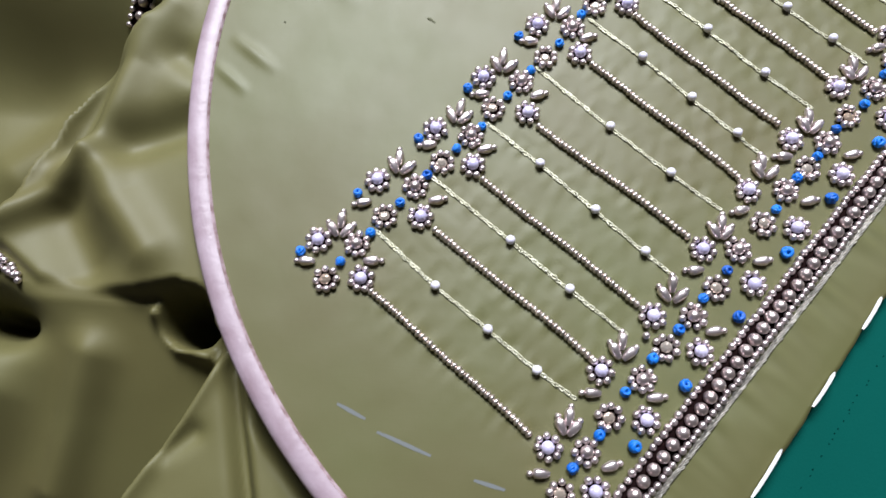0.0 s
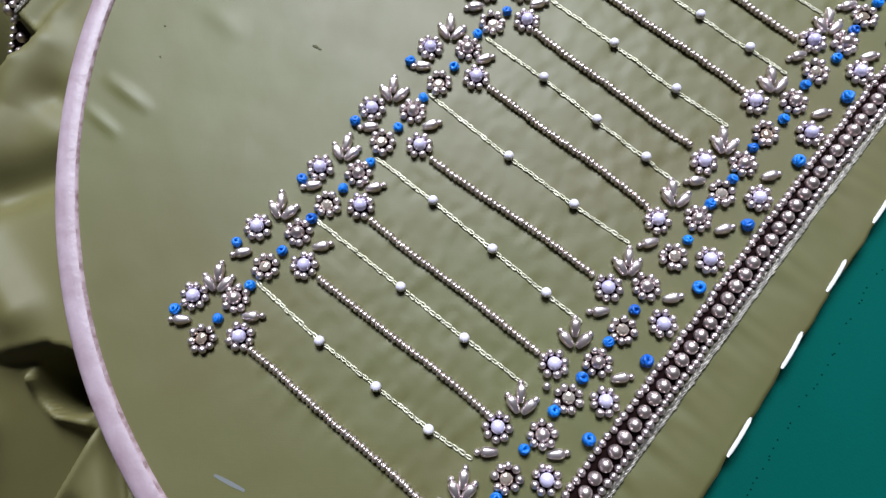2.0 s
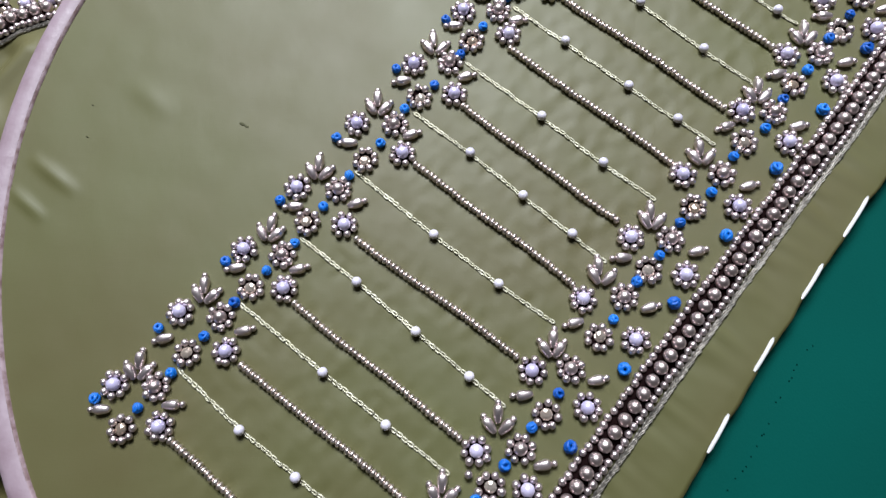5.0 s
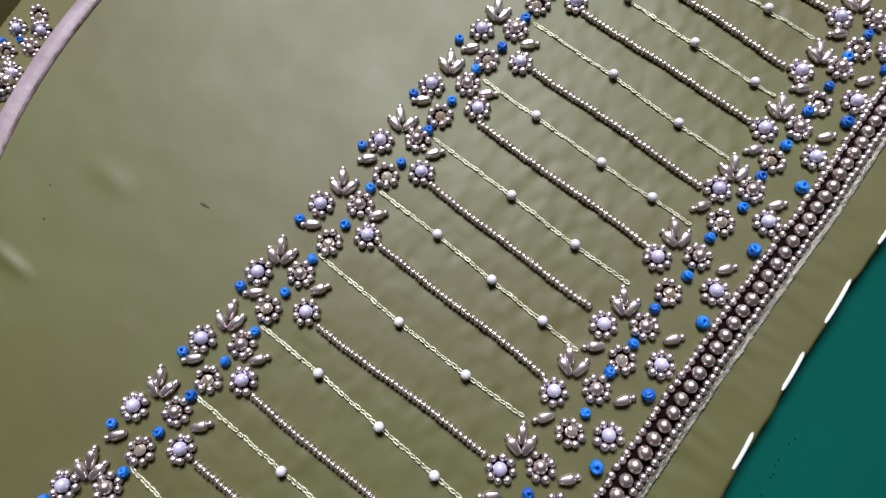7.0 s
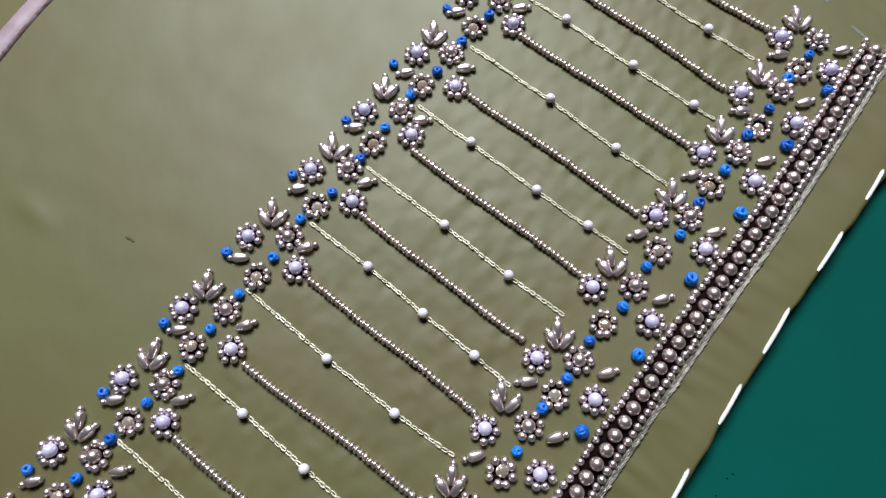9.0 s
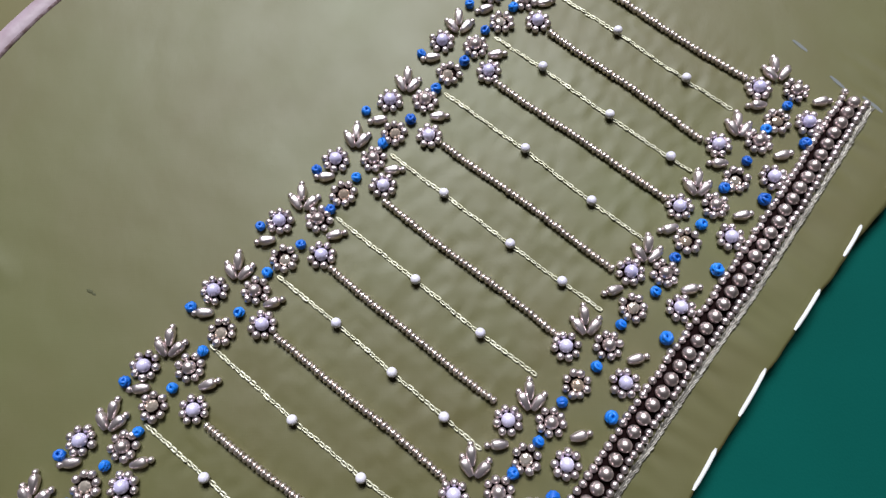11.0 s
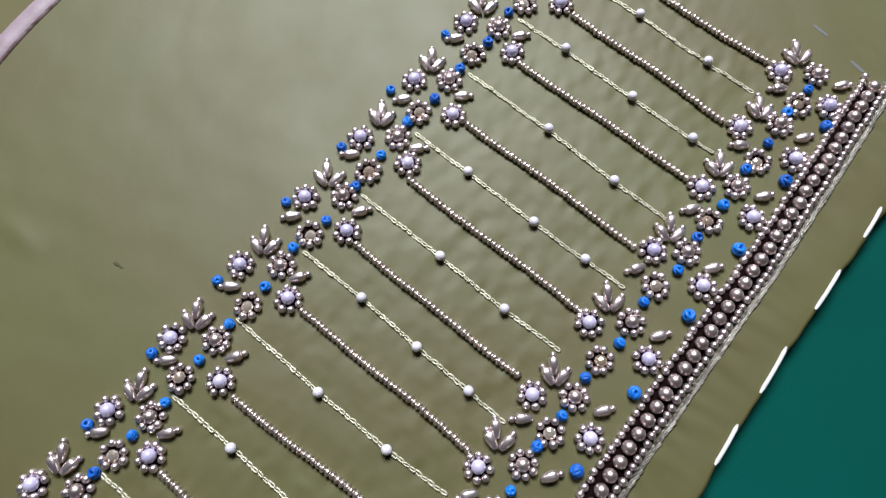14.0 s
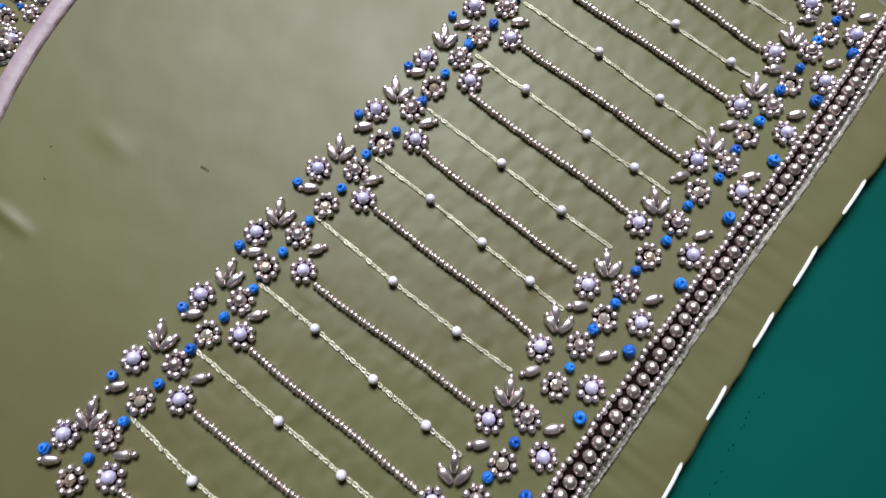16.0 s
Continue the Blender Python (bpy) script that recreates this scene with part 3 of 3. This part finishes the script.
def knot_mesh(seed):
    r = random.Random(seed)
    path, n = [], 84
    wind, slip = r.choice((6, 7, 8)), r.choice((1, 2, 3))
    lean = r.uniform(0.7, 1.1)
    for i in range(n):
        t = 2 * math.pi * i / n
        q = Vector((math.cos(wind * t), math.sin(wind * t), 0)) * (0.95 + 0.18 * math.sin(5 * t + seed))
        q.rotate(Euler((lean + 0.4 * math.sin(2 * t), 0, 0)))
        q.rotate(Euler((0, 0, slip * t)))
        path.append((q + Vector((0, 0, 1.05))) * MM)
    verts, faces = tube(path, 0.4 * MM, 7)
    return mesh_from("french_knot", verts, faces, blue_thread)


KNOTS = [knot_mesh(s) for s in range(6)]


# ---------------------------------------------------------------- sewn things
rng = random.Random(11)


def on_cloth(x, y):
    q = Vector((x, y))
    e = q - ORIGIN
    return cloth_height(q, e.dot(ALONG), e.dot(INTO))


# near-black disc: some thread, mainly contact shade painted into the flower's gaps
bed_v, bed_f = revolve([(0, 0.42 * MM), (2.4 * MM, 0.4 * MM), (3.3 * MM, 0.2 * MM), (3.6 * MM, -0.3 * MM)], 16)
shade_bed_me = mesh_from("thread_shade_bed", bed_v, bed_f, dark_thread_shade)


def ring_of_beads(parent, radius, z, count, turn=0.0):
    piece("thread_shade_bed", shade_bed_me, parent, None, "dark thread and painted shade under the beads")
    for i in range(count):
        a = turn + 2 * math.pi * i / count + rng.uniform(-0.09, 0.09)
        r = radius + rng.uniform(-0.22, 0.22)
        s = rng.uniform(0.92, 1.08)
        piece("seed_bead", petal_me, parent, pose(r * math.cos(a) * MM, r * math.sin(a) * MM, (z + rng.uniform(-0.12, 0.12)) * MM, rng.uniform(0, 60), rng.uniform(0, 60)) @ Matrix.Diagonal((s, s, s, 1)))


def flower(x, y, kind, m=None):
    at = m or Matrix.Translation(mm(x, y, on_cloth(x, y)))
    if kind == "pearl":
        f = empty("pearl_flower", at, "bead flower with a lilac pearl ringed by antique silver seed beads", "bead flower", "pearl flowers")
        piece("pearl", pearl_me, f, pose(rng.uniform(-0.15, 0.15) * MM, rng.uniform(-0.15, 0.15) * MM, 1.9 * MM), "glossy lilac pearl")
        ring_of_beads(f, 3.32, 1.12, 8, turn=rng.uniform(0, 0.7))
    elif kind == "brown":
        f = empty("bronze_flower", at, "bead flower with an antique bronze centre bead", "bead flower", "bronze flowers")
        piece("bronze_bead", brown_me, f, pose(rng.uniform(-0.15, 0.15) * MM, rng.uniform(-0.15, 0.15) * MM, 1.8 * MM), "antique bronze bead")
        ring_of_beads(f, 3.32, 1.12, 8, turn=rng.uniform(0, 0.7))
    else:
        f = empty("stone_flower", at, "ring of antique silver seed beads round a champagne stone", "bead flower", "stone flowers")
        piece("stone", stone_me, f, pose(rng.uniform(-0.5, 0.5) * MM, rng.uniform(-0.6, 0.3) * MM, 0.5 * MM, rng.uniform(-12, 12), rng.uniform(-12, 12), rng.uniform(0, 90)), "faceted champagne stone")
        ring_of_beads(f, 3.32, 1.12, 8, turn=rng.uniform(0, 0.7))
    return f


def drop(x, y, angle, m=None, group="single drops", length=1.0):
    """A drop bead with its root at x, y, pointing along angle (degrees), and its end bead."""
    at = m or Matrix.Translation(mm(x, y, on_cloth(x, y)))
    d = empty("drop_bead_stitch", at @ pose(0, 0, 0, 0, 0, angle), "slender antique silver drop bead with a small end bead", "bead", group)
    piece("drop_bead", drop_me, d, pose(0, 0, 1.15 * MM, 0, 90 + rng.uniform(-4, 4)) @ Matrix.Diagonal((1.2, 1.2, length, 1)))
    piece("tip_bead", tip_me, d, pose((5.75 * length + rng.uniform(-0.1, 0.15)) * MM, rng.uniform(-0.25, 0.25) * MM, 0.9 * MM))
    return d


def fan(x, y, m=None):
    at = m or Matrix.Translation(mm(x, y, on_cloth(x, y)))
    f = empty("drop_fan", at, "fan of three antique silver drop beads with end beads", "bead fan", "drop fans")
    for a, r0 in ((121, 0.9), (88, 3.5), (51, 0.9)):
        a += rng.uniform(-7, 7)
        turn = pose(0, 0, 0, 0, 0, a)
        piece("drop_bead", drop_me, f, turn @ pose(r0 * MM, 0, 1.25 * MM, 0, 90 + rng.uniform(-8, 2)) @ Matrix.Diagonal((1.2, 1.2, 1.05, 1)))
        piece("tip_bead", tip_me, f, turn @ pose((r0 + 5.7) * MM, rng.uniform(-0.3, 0.3) * MM, 0.95 * MM))
    return f


def knot(x, y, size=1.0, m=None):
    at = m or Matrix.Translation(mm(x, y, on_cloth(x, y) - 0.1))
    ob = new("french_knot", KNOTS[rng.randrange(6)])
    ob.matrix_basis = at @ pose(0, 0, 0, 0, 0, rng.uniform(0, 360)) @ Matrix.Diagonal((size, size, size, 1))
    return tagged(ob, "bright blue thread french knot sewn on olive silk", "knot", "blue french knots")


for pts, kind in ((IN_PEARL, "pearl"), (IN_BROWN, "brown"), (IN_STONE, "stone"), (IN_LOW, "pearl"), (OUT_PEARL, "pearl"), (OUT_BROWN, "brown"), (OUT_STONE, "stone"), (OUT_LOW, "pearl")):
    for x, y in pts:
        flower(x, y, kind)
for x, y in IN_FAN + OUT_FAN:
    fan(x, y)
for x, y in IN_DROP_A + OUT_DROP_A:
    a = 186 + rng.uniform(-10, 10)
    drop(x + 2.7, y + 0.2, a)
for x, y in IN_DROP_B:
    drop(x - 2.6, y - 0.3, 10 + rng.uniform(-8, 10))
for x, y in OUT_DROP_B:
    drop(x - 2.6, y - 0.6, 14 + rng.uniform(-8, 8))
for x, y in IN_KNOT_A + IN_KNOT_B + IN_KNOT_C + OUT_KNOT_B + OUT_KNOT_C:
    knot(x, y, rng.uniform(1.08, 1.25))
for x, y in OUT_KNOT_D:
    knot(x, y, rng.uniform(1.35, 1.5))
lone = new("lone_seed_bead", petal_me)
lone.location = mm(16.5, -49.7, 1.1)
tagged(lone, "single antique silver seed bead sewn on the cloth", "bead")


def strung_rung(a, b):
    a, b = Vector(a), Vector(b)
    n = max(4, round((b - a).length / 1.62))
    d = b - a
    ang = math.degrees(math.atan2(d.y, d.x))
    side = Vector((-d.y, d.x)).normalized()
    r = empty("bead_rung", mm(a.x, a.y, 0), "straight string of tiny antique gold seed beads", "bead string", "bead rungs")
    sag, ph = rng.uniform(-0.5, 0.5), rng.uniform(0, 6)
    for i in range(n + 1):
        t = i / n
        q = a + d * t + side * (sag * math.sin(math.pi * t) + 0.22 * math.sin(t * 9 + ph) + rng.uniform(-0.1, 0.1))
        s = rng.uniform(0.92, 1.08)
        piece("strung_bead", rung_me, r, pose((q.x - a.x) * MM, (q.y - a.y) * MM, (on_cloth(q.x, q.y) + 1.0) * MM, 0, 90 + rng.uniform(-14, 14), ang + rng.uniform(-14, 14)) @ Matrix.Diagonal((s, s, 1, 1)))


def chain_rung(a, b, pearls):
    stops = [Vector(a)] + [Vector(p) for p in pearls] + [Vector(b)]
    r = empty("chain_stitch_rung", mm(*a, 0), "pale gold chain-stitch line dotted with white pearls", "chain stitch", "chain rungs")
    for p in stops[1:-1]:
        piece("white_bead", white_me, r, pose((p.x - a[0]) * MM, (p.y - a[1]) * MM, (on_cloth(p.x, p.y) + 1.6) * MM, rng.uniform(0, 50), 90), "small white pearl")
    for k, (p, q) in enumerate(zip(stops, stops[1:])):
        d = (q - p).normalized()
        p2 = p + d * (1.3 if k else 0)
        q2 = q - d * (1.3 if k < len(stops) - 2 else 0)
        n = max(2, round((q2 - p2).length / 2.0))
        ang = math.degrees(math.atan2(d.y, d.x))
        side = Vector((-d.y, d.x))
        for i in range(n):
            c = p2.lerp(q2, (i + 0.5) / n) + side * rng.uniform(-0.12, 0.12)
            piece("chain_link", link_me, r, pose((c.x - a[0]) * MM, (c.y - a[1]) * MM, (on_cloth(c.x, c.y) + 0.02) * MM, rng.uniform(-14, 14), 0, ang + rng.uniform(-7, 7)) @ Matrix.Diagonal((1, rng.uniform(0.85, 1.2), 1, 1)))


for a, b in zip(RUNG_FROM, RUNG_TO):
    strung_rung(a, b)
for a, b, c in zip(CHAIN_FROM, CHAIN_TO, CHAIN_PEARLS):
    chain_rung(a, b, c)


# ---------------------------------------------------------------- beaded border
def border(name, place, length, label):
    """A row of large beads between two rows of seed beads with a double chain beside it; place(u, v, z) gives the point."""
    b = empty(name, Matrix.Identity(4), label, "bead border")
    n = round(length / 4.55)
    for i in range(n + 1):
        u = length * i / n
        s = rng.uniform(0.97, 1.04)
        piece("border_bead", big_me, b, Matrix.Translation(place(u, rng.uniform(-0.2, 0.2), 2.0 + rng.uniform(-0.12, 0.12))) @ pose(0, 0, 0, rng.uniform(0, 90), rng.uniform(0, 90)) @ Matrix.Diagonal((s, s, s, 1)))
    for v in (3.65, -3.45):
        m = round(length / 2.47)
        for i in range(-1, m + 2):
            u = length * i / m
            s = rng.uniform(0.9, 1.08)
            piece("seed_bead", petal_me, b, Matrix.Translation(place(u + rng.uniform(-0.2, 0.2), v + rng.uniform(-0.3, 0.3), 1.1)) @ pose(0, 0, 0, rng.uniform(0, 90), rng.uniform(0, 90)) @ Matrix.Diagonal((s, s, s, 1)))
    for v, lean in ((-5.4, 13), (-5.95, -13)):
        m = round(length / 1.8)
        for i in range(-2, m + 2):
            u = length * i / m + rng.uniform(-0.1, 0.1)
            p, q = place(u, v, 0.1), place(u + 0.4, v, 0.1)
            ang = math.degrees(math.atan2(q.y - p.y, q.x - p.x))
            piece("rope_link", rope_link_me, b, Matrix.Translation(p) @ pose(0, 0, 0, rng.uniform(-10, 25), 0, ang + lean + rng.uniform(-9, 9)) @ Matrix.Diagonal((1.05, 0.68, 1.2, 1)))
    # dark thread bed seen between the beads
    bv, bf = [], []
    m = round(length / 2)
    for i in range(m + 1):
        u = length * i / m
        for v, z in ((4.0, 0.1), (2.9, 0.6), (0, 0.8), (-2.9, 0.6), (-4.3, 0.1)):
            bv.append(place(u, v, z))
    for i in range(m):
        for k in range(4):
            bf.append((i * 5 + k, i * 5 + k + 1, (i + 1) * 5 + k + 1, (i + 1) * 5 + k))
    piece("thread_shade_bed", mesh_from("thread_shade_bed", bv, bf, dark_thread_shade), b, None, "dark couched thread under the beads")
    return b


BORDER_FROM = -24.0
border("bead_border", lambda u, v, z: uv_point(BORDER_FROM + u, v + table_of(BORDER_FROM + u, (60, 130, 165, 195, 240, 270), (0.8, 0.8, 0.4, -0.4, 0.0, 0.7)), z), 269.3 - BORDER_FROM, "straight border of antique bronze beads edged with silver seed beads")

# ---------------------------------------------------------------- second beaded band on the loose cloth
SLEEVE = [(-178, 66), (-172, 77), (-165, 88), (-156, 96.5), (-146, 102), (-134, 105.5), (-120, 108)]
acc = [0.0]
for a, b in zip(SLEEVE, SLEEVE[1:]):
    acc.append(acc[-1] + math.hypot(b[0] - a[0], b[1] - a[1]))


def sleeve_point(u, v, z):
    x, y = table_of(u, acc, [p[0] for p in SLEEVE]), table_of(u, acc, [p[1] for p in SLEEVE])
    x2, y2 = table_of(u + 2, acc, [p[0] for p in SLEEVE]), table_of(u + 2, acc, [p[1] for p in SLEEVE])
    x1, y1 = table_of(u - 2, acc, [p[0] for p in SLEEVE]), table_of(u - 2, acc, [p[1] for p in SLEEVE])
    d = Vector((x2 - x1, y2 - y1)).normalized()
    q = Vector((x, y)) + Vector((-d.y, d.x)) * v
    return mm(q.x, q.y, max(loose_height(q.x, q.y), loose_height(x, y) - 2) + z)


border("sleeve_border", sleeve_point, acc[-1] - 14, "curved border of antique beads on the loose folded cloth")


def loose_at(x, y):
    """Where a sewn thing sits on the loose cloth, leaning with it."""
    return Matrix.Translation(mm(x, y, loose_height(x, y))) @ pose(0, 0, 0, 28, -8, 0) @ Matrix.Diagonal((0.85, 0.85, 0.85, 1))


for x, y, k in ((-143, 109, "pearl"), (-152, 107, "stone"), (-133, 110, "pearl"), (-138, 119, "stone"), (-146, 119, "brown"), (-136, 129, "pearl"), (-129, 120, "brown"), (-129, 134, "stone"), (-160, 105, "pearl"), (-166, 101, "brown"), (-126, 127, "pearl")):
    flower(x, y, k, loose_at(x, y))
for x, y in ((-141, 124), (-134, 124), (-152, 113), (-157, 112)):
    knot(x, y, 1.0, loose_at(x, y))
for x, y in ((-139, 112), (-131, 128)):
    drop(x, y, 20, loose_at(x, y))


def bead_strand(pts):
    """A few seed beads of the folded band that show over a fold."""
    st = empty("bead_strand", mm(*pts[0], 0), "short run of silver seed beads showing over a cloth fold", "beads", "bead strands")
    for row in (0.0, 2.3):
        for a, b in zip(pts, pts[1:]):
            a, b = Vector(a), Vector(b)
            n = max(2, round((b - a).length / 2.3))
            for i in range(n):
                q = a.lerp(b, i / n) + Vector((rng.uniform(-0.5, 0.5), row + rng.uniform(-0.5, 0.5)))
                piece("seed_bead", petal_me, st, pose((q.x - pts[0][0]) * MM, (q.y - pts[0][1]) * MM, (loose_height(q.x, q.y) + 1.1) * MM))


bead_strand([(-206, -32), (-197, -38), (-188, -44)])
bead_strand([(-207, -6), (-203, 3)])
